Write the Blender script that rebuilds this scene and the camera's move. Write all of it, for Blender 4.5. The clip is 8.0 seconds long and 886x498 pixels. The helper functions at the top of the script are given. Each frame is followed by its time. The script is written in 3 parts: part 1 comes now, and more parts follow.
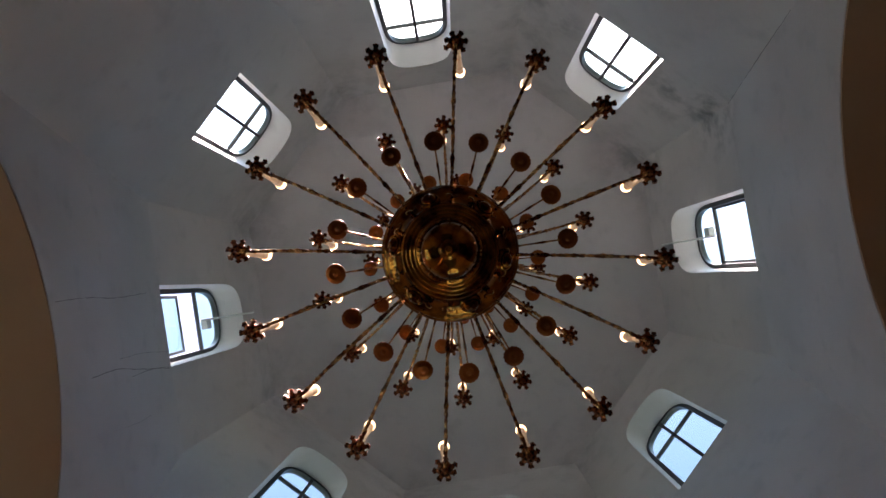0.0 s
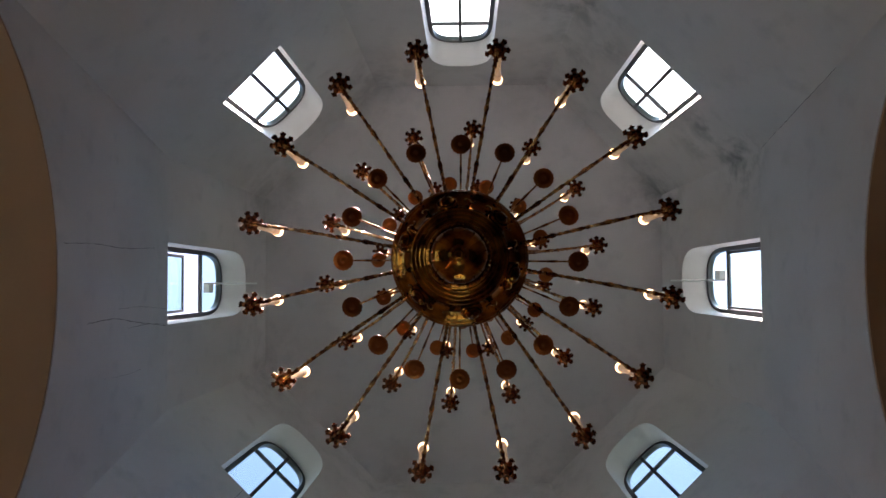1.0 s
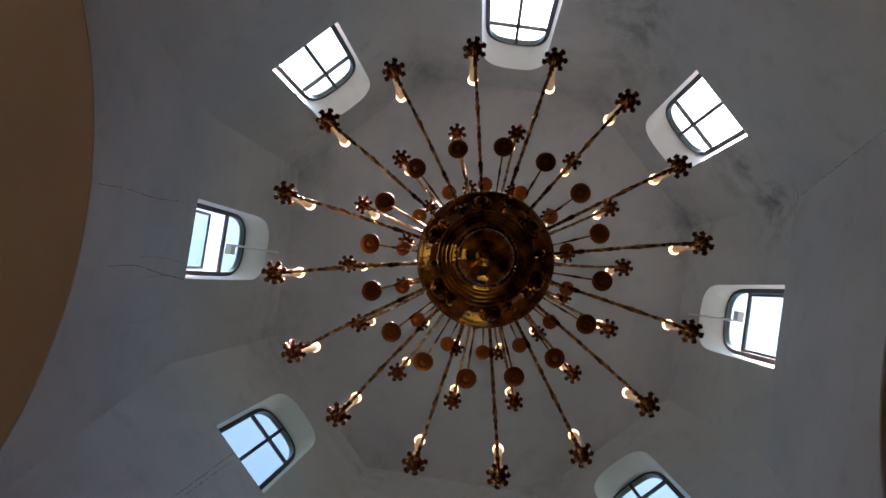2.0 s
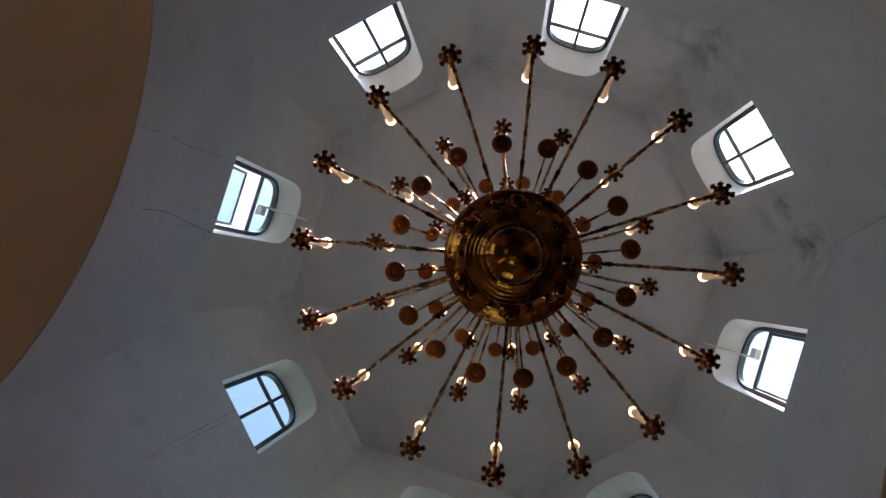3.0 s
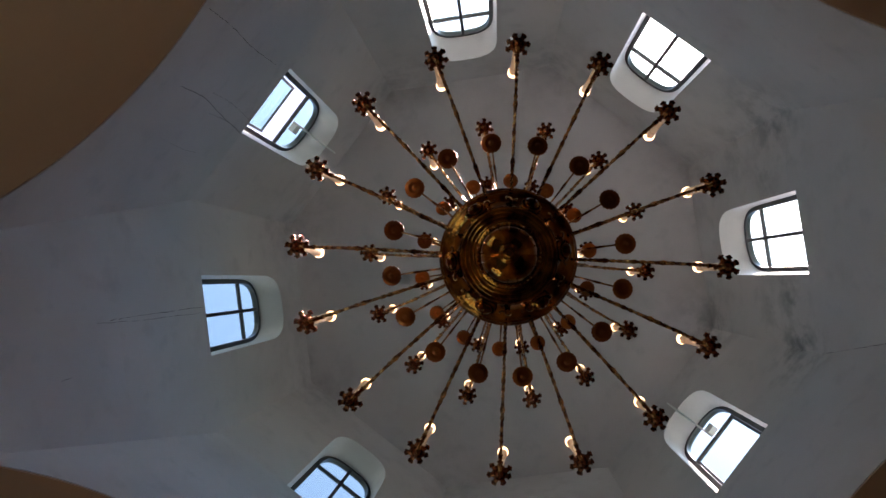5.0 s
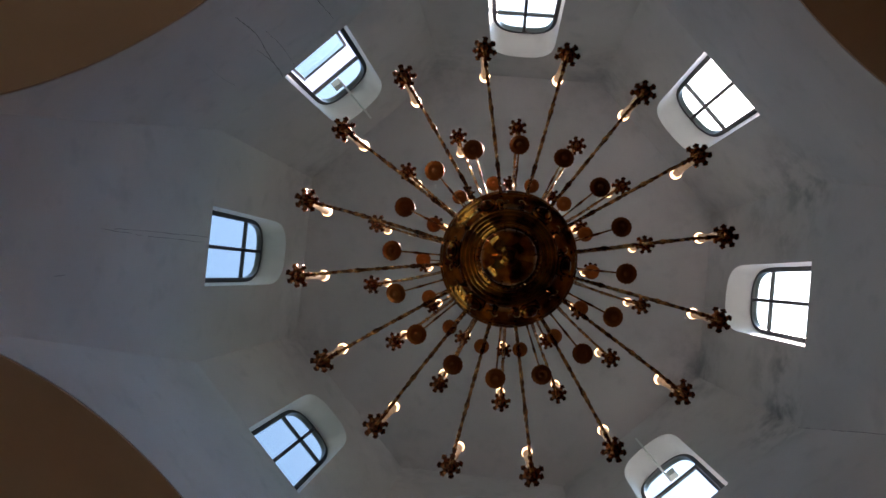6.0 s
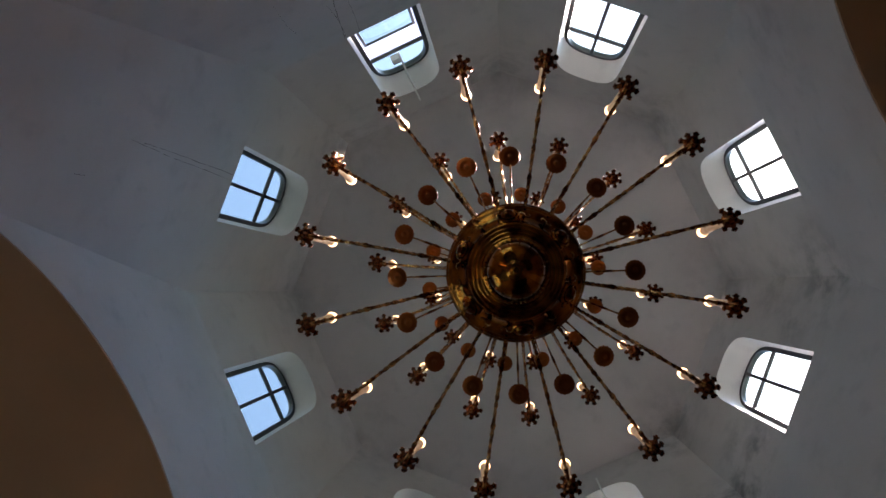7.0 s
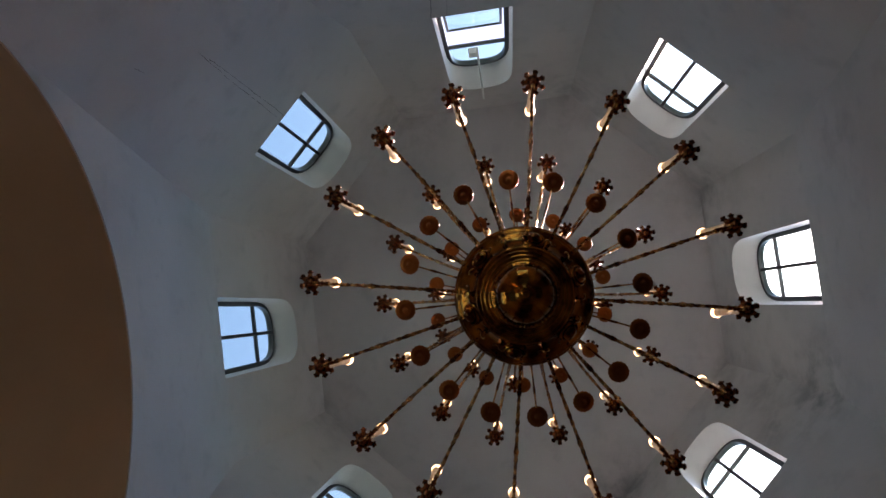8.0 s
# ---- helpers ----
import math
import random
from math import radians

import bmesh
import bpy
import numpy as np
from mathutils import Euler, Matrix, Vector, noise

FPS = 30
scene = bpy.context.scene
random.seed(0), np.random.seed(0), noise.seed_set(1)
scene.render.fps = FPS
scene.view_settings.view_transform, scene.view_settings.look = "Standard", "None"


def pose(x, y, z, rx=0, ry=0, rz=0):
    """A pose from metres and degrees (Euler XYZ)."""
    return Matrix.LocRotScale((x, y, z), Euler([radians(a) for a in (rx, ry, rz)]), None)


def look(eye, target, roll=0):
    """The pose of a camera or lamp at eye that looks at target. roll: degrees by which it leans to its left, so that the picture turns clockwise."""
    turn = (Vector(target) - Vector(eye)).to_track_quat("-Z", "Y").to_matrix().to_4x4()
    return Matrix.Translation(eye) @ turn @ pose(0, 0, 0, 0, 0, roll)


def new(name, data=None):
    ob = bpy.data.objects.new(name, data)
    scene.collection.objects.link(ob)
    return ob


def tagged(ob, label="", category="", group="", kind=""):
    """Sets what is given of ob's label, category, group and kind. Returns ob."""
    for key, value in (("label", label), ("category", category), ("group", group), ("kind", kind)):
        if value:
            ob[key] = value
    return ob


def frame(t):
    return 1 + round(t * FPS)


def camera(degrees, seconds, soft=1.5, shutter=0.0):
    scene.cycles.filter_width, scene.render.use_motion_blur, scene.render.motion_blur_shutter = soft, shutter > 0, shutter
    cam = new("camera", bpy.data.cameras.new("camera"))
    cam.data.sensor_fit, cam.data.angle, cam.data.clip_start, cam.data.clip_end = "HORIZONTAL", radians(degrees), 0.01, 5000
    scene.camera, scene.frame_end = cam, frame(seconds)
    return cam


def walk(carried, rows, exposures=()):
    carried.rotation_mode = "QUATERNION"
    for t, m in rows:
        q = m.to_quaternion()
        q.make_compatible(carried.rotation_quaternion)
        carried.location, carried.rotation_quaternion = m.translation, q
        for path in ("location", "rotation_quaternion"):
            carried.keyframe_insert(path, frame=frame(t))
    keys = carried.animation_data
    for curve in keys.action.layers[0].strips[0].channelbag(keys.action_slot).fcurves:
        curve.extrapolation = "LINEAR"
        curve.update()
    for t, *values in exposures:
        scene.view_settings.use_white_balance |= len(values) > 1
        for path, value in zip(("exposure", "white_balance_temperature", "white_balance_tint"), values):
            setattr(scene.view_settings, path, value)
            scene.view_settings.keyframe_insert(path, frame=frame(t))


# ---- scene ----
cam = camera(56.82, 8.0, soft=1.5)
PATH = [
    (0.0, -0.0477, -0.0445, 1.5941, 182.278, -1.284, -170.677),
    (0.5, -0.0488, -0.0398, 1.5949, 182.393, -1.400, -175.086),
    (1.0, -0.0480, -0.0347, 1.5985, 182.500, -1.624, -179.631),
    (1.5, -0.0398, -0.0321, 1.5918, 182.558, -2.018, 175.831),
    (3.0, -0.0222, -0.0391, 1.5992, 182.443, -4.174, 162.759),
    (3.5, -0.0239, -0.0391, 1.5998, 182.323, -4.296, 158.253),
    (4.0, -0.0318, -0.0387, 1.5953, 182.267, -4.162, 153.749),
    (4.5, -0.0400, -0.0341, 1.5957, 182.218, -3.949, 148.774),
    (6.0, -0.0697, -0.0026, 1.5888, 182.146, -4.273, 129.432),
    (6.5, -0.0724, 0.0036, 1.6055, 182.418, -4.455, 122.219),
    (7.0, -0.0690, 0.0078, 1.6176, 182.880, -4.622, 114.730),
    (7.5, -0.0604, 0.0097, 1.6133, 183.436, -4.772, 106.510),
    (8.0, -0.0554, 0.0066, 1.6156, 183.996, -4.798, 97.236),
]
walk(cam, [(t, pose(x, y, z, a, b, c)) for t, x, y, z, a, b, c in PATH], [(0.0, 4.2, 6900, 23.5), (8.0, 4.0, 6900, 23.5)])

# ---- world and sun ----
SUN_EL, SUN_AZ = radians(63.5), radians(99)  # height, and bearing from +x towards +y
world = bpy.data.worlds.new("world")
scene.world = world
world.use_nodes = True
wn = world.node_tree.nodes
sky = wn.new("ShaderNodeTexSky")
sky.sky_type = "NISHITA"
sky.sun_disc = False
sky.sun_elevation = SUN_EL
sky.sun_rotation = math.pi / 2 - SUN_AZ
sky.dust_density = 1.5
sky.altitude = 300
sky.air_density = 1.0
sky.ozone_density = 0.4
world.node_tree.links.new(sky.outputs[0], wn["Background"].inputs[0])
# a bright lobe added to the sky under the sun, to light walls below the drum
LOBE_EL = radians(43)
LOBE_DIR = Vector((math.cos(LOBE_EL) * math.cos(SUN_AZ), math.cos(LOBE_EL) * math.sin(SUN_AZ), math.sin(LOBE_EL)))
wl = world.node_tree.links
sky_co, near_lobe, lobe, sky_strength = wn.new("ShaderNodeTexCoord"), wn.new("ShaderNodeVectorMath"), wn.new("ShaderNodeMath"), wn.new("ShaderNodeMath")
near_lobe.operation, lobe.operation, sky_strength.operation = "DOT_PRODUCT", "POWER", "MULTIPLY_ADD"
near_lobe.inputs[1].default_value = LOBE_DIR
lobe.use_clamp, lobe.inputs[1].default_value = True, 5.5
sky_strength.inputs[1].default_value, sky_strength.inputs[2].default_value = 0.14, 0.0285
wl.new(sky_co.outputs["Generated"], near_lobe.inputs[0])
wl.new(near_lobe.outputs["Value"], lobe.inputs[0])
wl.new(lobe.outputs[0], sky_strength.inputs[0])
wl.new(sky_strength.outputs[0], wn["Background"].inputs[1])
sun = new("sun", bpy.data.lights.new("sun", "SUN"))
sun.data.energy, sun.data.angle, sun.data.color = 2.4, radians(0.8), (1.0, 0.94, 0.85)
sun.matrix_world = look((20 * math.cos(SUN_EL) * math.cos(SUN_AZ), 20 * math.cos(SUN_EL) * math.sin(SUN_AZ), 20 * math.sin(SUN_EL)), (0, 0, 0))


# ---- materials ----
def material(name, color, rough=0.6, metal=0.0):
    m = bpy.data.materials.new(name)
    m.use_nodes = True
    p = m.node_tree.nodes["Principled BSDF"]
    p.inputs["Base Color"].default_value = (*color, 1)
    p.inputs["Roughness"].default_value = rough
    p.inputs["Metallic"].default_value = metal
    return m


def mix_noise(m, color_a, color_b, scale, low=0.35, high=0.65, detail=6, stretch=(1, 1, 1), previous=None):
    """Layers colour b over colour a (or over a previous socket) by a noise at object scale. Returns the colour socket."""
    n, l = m.node_tree.nodes, m.node_tree.links
    co = n.new("ShaderNodeTexCoord")
    mp = n.new("ShaderNodeMapping")
    mp.inputs["Scale"].default_value = stretch
    nz = n.new("ShaderNodeTexNoise")
    nz.inputs["Scale"].default_value, nz.inputs["Detail"].default_value = scale, detail
    rp = n.new("ShaderNodeMapRange")
    rp.inputs["From Min"].default_value, rp.inputs["From Max"].default_value = low, high
    mx = n.new("ShaderNodeMix")
    mx.data_type = "RGBA"
    l.new(co.outputs["Object"], mp.inputs["Vector"])
    l.new(mp.outputs["Vector"], nz.inputs["Vector"])
    l.new(nz.outputs["Fac"], rp.inputs["Value"])
    l.new(rp.outputs["Result"], mx.inputs["Factor"])
    if previous:
        l.new(previous, mx.inputs["A"])
    else:
        mx.inputs["A"].default_value = (*color_a, 1)
    mx.inputs["B"].default_value = (*color_b, 1)
    l.new(mx.outputs["Result"], n["Principled BSDF"].inputs["Base Color"])
    return mx.outputs["Result"]


def bump(m, scale, strength, distance, detail=4):
    n, l = m.node_tree.nodes, m.node_tree.links
    co = n.new("ShaderNodeTexCoord")
    nz = n.new("ShaderNodeTexNoise")
    nz.inputs["Scale"].default_value, nz.inputs["Detail"].default_value = scale, detail
    b = n.new("ShaderNodeBump")
    b.inputs["Strength"].default_value, b.inputs["Distance"].default_value = strength, distance
    l.new(co.outputs["Object"], nz.inputs["Vector"])
    l.new(nz.outputs["Fac"], b.inputs["Height"])
    l.new(b.outputs["Normal"], n["Principled BSDF"].inputs["Normal"])


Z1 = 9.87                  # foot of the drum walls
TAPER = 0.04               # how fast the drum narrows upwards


def drawn_to_eye(p):
    """The drum is a truncated pyramid: above its foot every level is narrower and pulled towards the camera's eye
    height, 1.6 m, so that its outline still fits the camera's view.
    """
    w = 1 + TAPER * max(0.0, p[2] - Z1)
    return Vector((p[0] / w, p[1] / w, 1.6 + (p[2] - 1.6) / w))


PLASTER = material("white_plaster", (0.74, 0.72, 0.7), 0.9)
c = mix_noise(PLASTER, (0.602, 0.57, 0.565), (0.537, 0.51, 0.508), 0.9)
c = mix_noise(PLASTER, None, (0.48, 0.46, 0.463), 4.0, 0.55, 0.8, previous=c)
bump(PLASTER, 22, 0.3, 0.006)


def stains_and_shade(m, previous, spots, color):
    """Blotches of noise: damp grime round the places where the water came in, and shade painted into the corners under
    the dome.
    """
    n, l = m.node_tree.nodes, m.node_tree.links
    geo, nz = n.new("ShaderNodeNewGeometry"), n.new("ShaderNodeTexNoise")
    nz.inputs["Scale"].default_value, nz.inputs["Detail"].default_value, nz.inputs["Roughness"].default_value = 4.2, 7, 0.6
    l.new(geo.outputs["Position"], nz.inputs["Vector"])
    rp = n.new("ShaderNodeMapRange")
    rp.inputs["From Min"].default_value, rp.inputs["From Max"].default_value = 0.43, 0.64
    l.new(nz.outputs["Fac"], rp.inputs["Value"])
    total = None
    for place, radius, weight in spots:
        d = n.new("ShaderNodeVectorMath")
        d.operation = "DISTANCE"
        d.inputs[1].default_value = drawn_to_eye(place)
        l.new(geo.outputs["Position"], d.inputs[0])
        f = n.new("ShaderNodeMapRange")
        f.interpolation_type = "SMOOTHSTEP"
        f.inputs["From Min"].default_value, f.inputs["From Max"].default_value = radius, 0.0
        f.inputs["To Max"].default_value = weight
        l.new(d.outputs["Value"], f.inputs["Value"])
        if total is None:
            total = f.outputs["Result"]
        else:
            ad = n.new("ShaderNodeMath")
            ad.operation = "MAXIMUM"
            l.new(total, ad.inputs[0])
            l.new(f.outputs["Result"], ad.inputs[1])
            total = ad.outputs[0]
    mu = n.new("ShaderNodeMath")
    mu.operation = "MULTIPLY"
    l.new(total, mu.inputs[0])
    l.new(rp.outputs["Result"], mu.inputs[1])
    mx = n.new("ShaderNodeMix")
    mx.data_type = "RGBA"
    l.new(mu.outputs[0], mx.inputs["Factor"])
    l.new(previous, mx.inputs["A"])
    mx.inputs["B"].default_value = (*color, 1)
    l.new(mx.outputs["Result"], n["Principled BSDF"].inputs["Base Color"])


# spots from z 13.4 up paint corner shade along the dome's foot
stains_and_shade(PLASTER, c, [((-2.98, 1.3, 10.35), 0.75, 0.9), ((-2.7, 1.55, 11.1), 0.5, 0.5), ((-1.3, 2.98, 10.2), 0.9, 0.7), ((-1.35, 2.9, 11.6), 0.7, 0.4),
                    ((-2.6, 1.66, 10.5), 0.45, 0.7), ((-1.63, 2.65, 10.7), 0.5, 0.55), ((-3.0, 1.3, 13.8), 0.9, 0.6), ((1.3, 3.0, 13.4), 1.1, 0.4),
                    ((-1.3, 3.0, 13.6), 1.1, 0.32), ((-1.3, -3.0, 13.8), 0.9, 0.32), ((3.0, -1.3, 13.6), 1.2, 0.32), ((3.0, 1.3, 13.6), 1.1, 0.32), ((1.3, -3.0, 13.6), 1.0, 0.32), ((0.9, 3.0, 8.9), 0.8, 0.3)], (0.2, 0.2, 0.21))
CRACK = material("crack_dark", (0.2, 0.19, 0.187), 0.95)
TAN = material("tan_paint", (0.42, 0.29, 0.18), 0.8)
mix_noise(TAN, (0.46, 0.285, 0.18), (0.4, 0.245, 0.155), 0.8)
bump(TAN, 25, 0.2, 0.004)
FRAME = material("window_frame_paint", (0.045, 0.048, 0.055), 0.4)
STEEL = material("opener_paint", (0.8, 0.82, 0.8), 0.45)
BRASS = material("polished_brass", (0.72, 0.42, 0.12), 0.05, 1.0)
mix_noise(BRASS, (0.52, 0.2, 0.03), (0.08, 0.02, 0.004), 18.0, 0.36, 0.6)
bump(BRASS, 34, 0.5, 0.003)
# the light flecks paint glints into the brass colour
BRASS_FLECKED = material("glint_flecked_brass", (0.72, 0.38, 0.13), 0.15, 1.0)
mix_noise(BRASS_FLECKED, (0.97, 0.6, 0.26), (0.15, 0.038, 0.012), 35.0, 0.34, 0.58)
bump(BRASS_FLECKED, 90, 0.8, 0.004)
ROSETTE = material("reddish_brass", (0.22, 0.07, 0.022), 0.3, 1.0)
CUP = material("dark_cast_brass", (0.23, 0.072, 0.026), 0.26, 1.0)
bump(CUP, 200, 0.6, 0.002)
bump(ROSETTE, 90, 0.3, 0.002)
rn, rl = ROSETTE.node_tree.nodes, ROSETTE.node_tree.links
disc_tone, disc_tone_mix = rn.new("ShaderNodeObjectInfo"), rn.new("ShaderNodeMix")  # some rosettes are painted darker, in place of the dark reflections in them
disc_tone_mix.data_type = "RGBA"
disc_tone_mix.inputs["A"].default_value, disc_tone_mix.inputs["B"].default_value = (0.3, 0.1, 0.028, 1), (0.14, 0.042, 0.014, 1)
rl.new(disc_tone.outputs["Random"], disc_tone_mix.inputs["Factor"])
rl.new(disc_tone_mix.outputs["Result"], rn["Principled BSDF"].inputs["Base Color"])
SLEEVE = material("self_glowing_sleeve", (0.66, 0.54, 0.42), 0.12)
# faint emission added to the opaque sleeve, in place of bulb light shining through
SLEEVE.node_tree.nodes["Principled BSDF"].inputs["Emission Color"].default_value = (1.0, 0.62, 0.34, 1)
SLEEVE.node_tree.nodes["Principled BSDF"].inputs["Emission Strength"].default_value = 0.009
FLOOR = material("stone_floor", (0.16, 0.11, 0.08), 0.07)
FLOOR.node_tree.nodes["Principled BSDF"].inputs["IOR"].default_value = 1.65
mix_noise(FLOOR, (0.27, 0.23, 0.2), (0.21, 0.18, 0.155), 2.0)
# unseen ground, made a lighter grey to bounce sunlight in through the windows
GROUND = material("grey_ground", (0.4, 0.38, 0.35), 0.9)
mix_noise(GROUND, (0.15, 0.14, 0.125), (0.11, 0.105, 0.095), 0.3)
# kept dark so that little sun bounces off the slab into the dome
ROOF = material("roof_sheet", (0.25, 0.3, 0.28), 0.5)
mix_noise(ROOF, (0.06, 0.075, 0.07), (0.045, 0.055, 0.052), 1.5)
OUTER = material("outer_render", (0.62, 0.6, 0.55), 0.9)
mix_noise(OUTER, (0.64, 0.62, 0.57), (0.54, 0.52, 0.48), 1.2)

GLASS = bpy.data.materials.new("window_glass")
GLASS.use_nodes = True
gn, gl = GLASS.node_tree.nodes, GLASS.node_tree.links
gn.remove(gn["Principled BSDF"])
tr, gs, lw, mxs = (gn.new("ShaderNodeBsdfTransparent"), gn.new("ShaderNodeBsdfGlossy"), gn.new("ShaderNodeLayerWeight"), gn.new("ShaderNodeMixShader"))
fr = gn.new("ShaderNodeMapRange")
fr.inputs["From Min"].default_value, fr.inputs["From Max"].default_value = 0.3, 1.0
fr.inputs["To Min"].default_value, fr.inputs["To Max"].default_value = 0.03, 0.25
gl.new(lw.outputs["Facing"], fr.inputs["Value"])
tr.inputs["Color"].default_value = (0.79, 0.92, 0.9, 1)
gs.inputs["Roughness"].default_value = 0.02
gl.new(fr.outputs[0], mxs.inputs[0])
gl.new(tr.outputs[0], mxs.inputs[1])
gl.new(gs.outputs[0], mxs.inputs[2])
gl.new(mxs.outputs[0], gn["Material Output"].inputs[0])

BULB = bpy.data.materials.new("lit_bulb_glass")
BULB.use_nodes = True
bp = BULB.node_tree.nodes["Principled BSDF"]
bp.inputs["Base Color"].default_value = (1.0, 0.85, 0.62, 1)
bp.inputs["Roughness"].default_value = 0.1
bp.inputs["Emission Color"].default_value = (1.0, 0.56, 0.26, 1)
bp.inputs["Emission Strength"].default_value = 0.42


# ---- mesh helpers ----
def mesh_of(name, bm, mat, smooth=None):
    me = bpy.data.meshes.new(name)
    bmesh.ops.recalc_face_normals(bm, faces=bm.faces)
    if smooth is not None:
        for f in bm.faces:
            f.smooth = True
        for e in bm.edges:
            if len(e.link_faces) == 2 and e.calc_face_angle(0) > smooth:
                e.smooth = False
    bm.to_mesh(me)
    bm.free()
    me.materials.append(mat)
    return me


def part(name, bm, mat, parent=None, label="", smooth=None):
    ob = new(name, bm if isinstance(bm, bpy.types.Mesh) else mesh_of(name, bm, mat, smooth))
    if parent:
        ob.parent = parent
    return tagged(ob, label)


def prism(bm, front, back):
    """A closed solid between two loops of equal length."""
    a = [bm.verts.new(v) for v in front]
    b = [bm.verts.new(v) for v in back]
    n = len(a)
    bm.faces.new(a)
    bm.faces.new(b[::-1])
    for i in range(n):
        bm.faces.new((a[i], b[i], b[(i + 1) % n], a[(i + 1) % n]))


def box(bm, x0, x1, y0, y1, z0, z1):
    prism(bm, [(x0, y0, z0), (x1, y0, z0), (x1, y1, z0), (x0, y1, z0)], [(x0, y0, z1), (x1, y0, z1), (x1, y1, z1), (x0, y1, z1)])


def columns(bm, xs, low, high, y0, y1):
    """A slab between two curves z = low(x) and z = high(x), from depth y0 (front) to y1: front, back, soffit, top and end faces."""
    rows = [[bm.verts.new((x, y, f(x))) for x in xs] for y in (y0, y1) for f in (low, high)]
    a, b, c2, d = rows
    for i in range(len(xs) - 1):
        for p, q in ((a, b), (b, d), (d, c2), (c2, a)):
            bm.faces.new((p[i], p[i + 1], q[i + 1], q[i]))
    bm.faces.new((a[0], b[0], d[0], c2[0]))
    bm.faces.new((a[-1], c2[-1], d[-1], b[-1]))


def lathe(bm, profile, seg=32, cx=0.0, cy=0.0):
    rings = []
    for r, z in profile:
        if r < 1e-5:
            rings.append([bm.verts.new((cx, cy, z))])
        else:
            rings.append([bm.verts.new((cx + r * math.cos(2 * math.pi * i / seg), cy + r * math.sin(2 * math.pi * i / seg), z)) for i in range(seg)])
    for p, q in zip(rings, rings[1:]):
        for i in range(seg):
            j = (i + 1) % seg
            if len(p) == 1 and len(q) == 1:
                continue
            if len(p) == 1:
                bm.faces.new((p[0], q[i], q[j]))
            elif len(q) == 1:
                bm.faces.new((p[i], q[0], p[j]))
            else:
                bm.faces.new((p[i], q[i], q[j], p[j]))


def tube(bm, points, radii, seg=8, squash=1.0):
    """A closed tube along points with a radius at each."""
    pts = [Vector(p) for p in points]
    rings = []
    side = None
    for i, p in enumerate(pts):
        t = (pts[min(i + 1, len(pts) - 1)] - pts[max(i - 1, 0)]).normalized()
        if side is None:
            side = t.orthogonal().normalized()
        side = (side - t * side.dot(t)).normalized()
        up = t.cross(side)
        rings.append([bm.verts.new(p + (side * math.cos(2 * math.pi * k / seg) + up * math.sin(2 * math.pi * k / seg) * squash) * radii[i]) for k in range(seg)])
    for p, q in zip(rings, rings[1:]):
        for k in range(seg):
            bm.faces.new((p[k], p[(k + 1) % seg], q[(k + 1) % seg], q[k]))
    bm.faces.new(rings[0][::-1])
    bm.faces.new(rings[-1])


def bezier(p, n):
    """Points of a Catmull-Rom curve through p, n steps a span."""
    p = [Vector(v) for v in p]
    q = [p[0] * 2 - p[1]] + p + [p[-1] * 2 - p[-2]]
    out = []
    for i in range(1, len(q) - 2):
        for k in range(n):
            t = k / n
            out.append(0.5 * (2 * q[i] + (q[i + 1] - q[i - 1]) * t + (2 * q[i - 1] - 5 * q[i] + 4 * q[i + 1] - q[i + 2]) * t * t + (3 * q[i] - q[i - 1] - 3 * q[i + 1] + q[i + 2]) * t ** 3))
    return out + [p[-1]]


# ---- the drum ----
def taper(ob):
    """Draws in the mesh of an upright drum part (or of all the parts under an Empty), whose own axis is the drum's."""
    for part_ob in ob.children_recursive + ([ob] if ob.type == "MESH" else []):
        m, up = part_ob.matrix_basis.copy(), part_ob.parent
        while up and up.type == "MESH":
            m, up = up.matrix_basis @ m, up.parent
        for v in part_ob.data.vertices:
            v.co = drawn_to_eye(m @ v.co)
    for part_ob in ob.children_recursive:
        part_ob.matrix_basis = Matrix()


R, S = 3.0, 1.288          # inner apothem of the long walls, half their length
RD = (R + S) / math.sqrt(2)  # apothem of the diagonal walls
SD = (R - S) / math.sqrt(2)  # half their length
Z2 = 13.98                 # foot of the dome, before the drum is tapered
ZW = Z2 + 0.25             # top of the drum walls, behind the dome
T = 0.415                   # wall thickness
W = 0.42                  # half width of a window opening
ZTOP, ZSH = 12.87, 12.05   # crown and shoulder of the window opening
DEPTH = 0.33               # the frame stands this far behind the wall face


def arch_top(x, w=W, crown=ZTOP, shoulder=ZSH, n=2.9):
    return shoulder + (crown - shoulder) * max(0.0, 1 - abs(x / w) ** n) ** (1 / n)


def arch_xs(w, n=22):
    return [-w * math.cos(math.pi * i / n) for i in range(n + 1)]


def turned(k):
    return Matrix.Rotation(radians(45 * k) - math.pi / 2, 4, "Z")  # local +y to the outside


def wall_panel(k):
    ap, half = (R, S) if k % 2 == 0 else (RD, SD)
    grow = T * math.tan(radians(22.5))
    bm = bmesh.new()
    for sgn in (-1, 1):
        f = [(sgn * W, ap, Z1), (sgn * half, ap, Z1), (sgn * half, ap, ZW), (sgn * W, ap, ZW)]
        b = [(sgn * W, ap + T, Z1), (sgn * (half + grow), ap + T, Z1), (sgn * (half + grow), ap + T, ZW), (sgn * W, ap + T, ZW)]
        prism(bm, f, b)
    columns(bm, arch_xs(W), arch_top, lambda x: ZW, ap, ap + T)
    ob = part("drum_wall_%d" % (k + 1), bm, PLASTER, None, "", radians(30))
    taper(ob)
    ob.matrix_world = turned(k)
    return tagged(ob, "white plastered drum wall with an arched window opening", "wall", kind="structure")


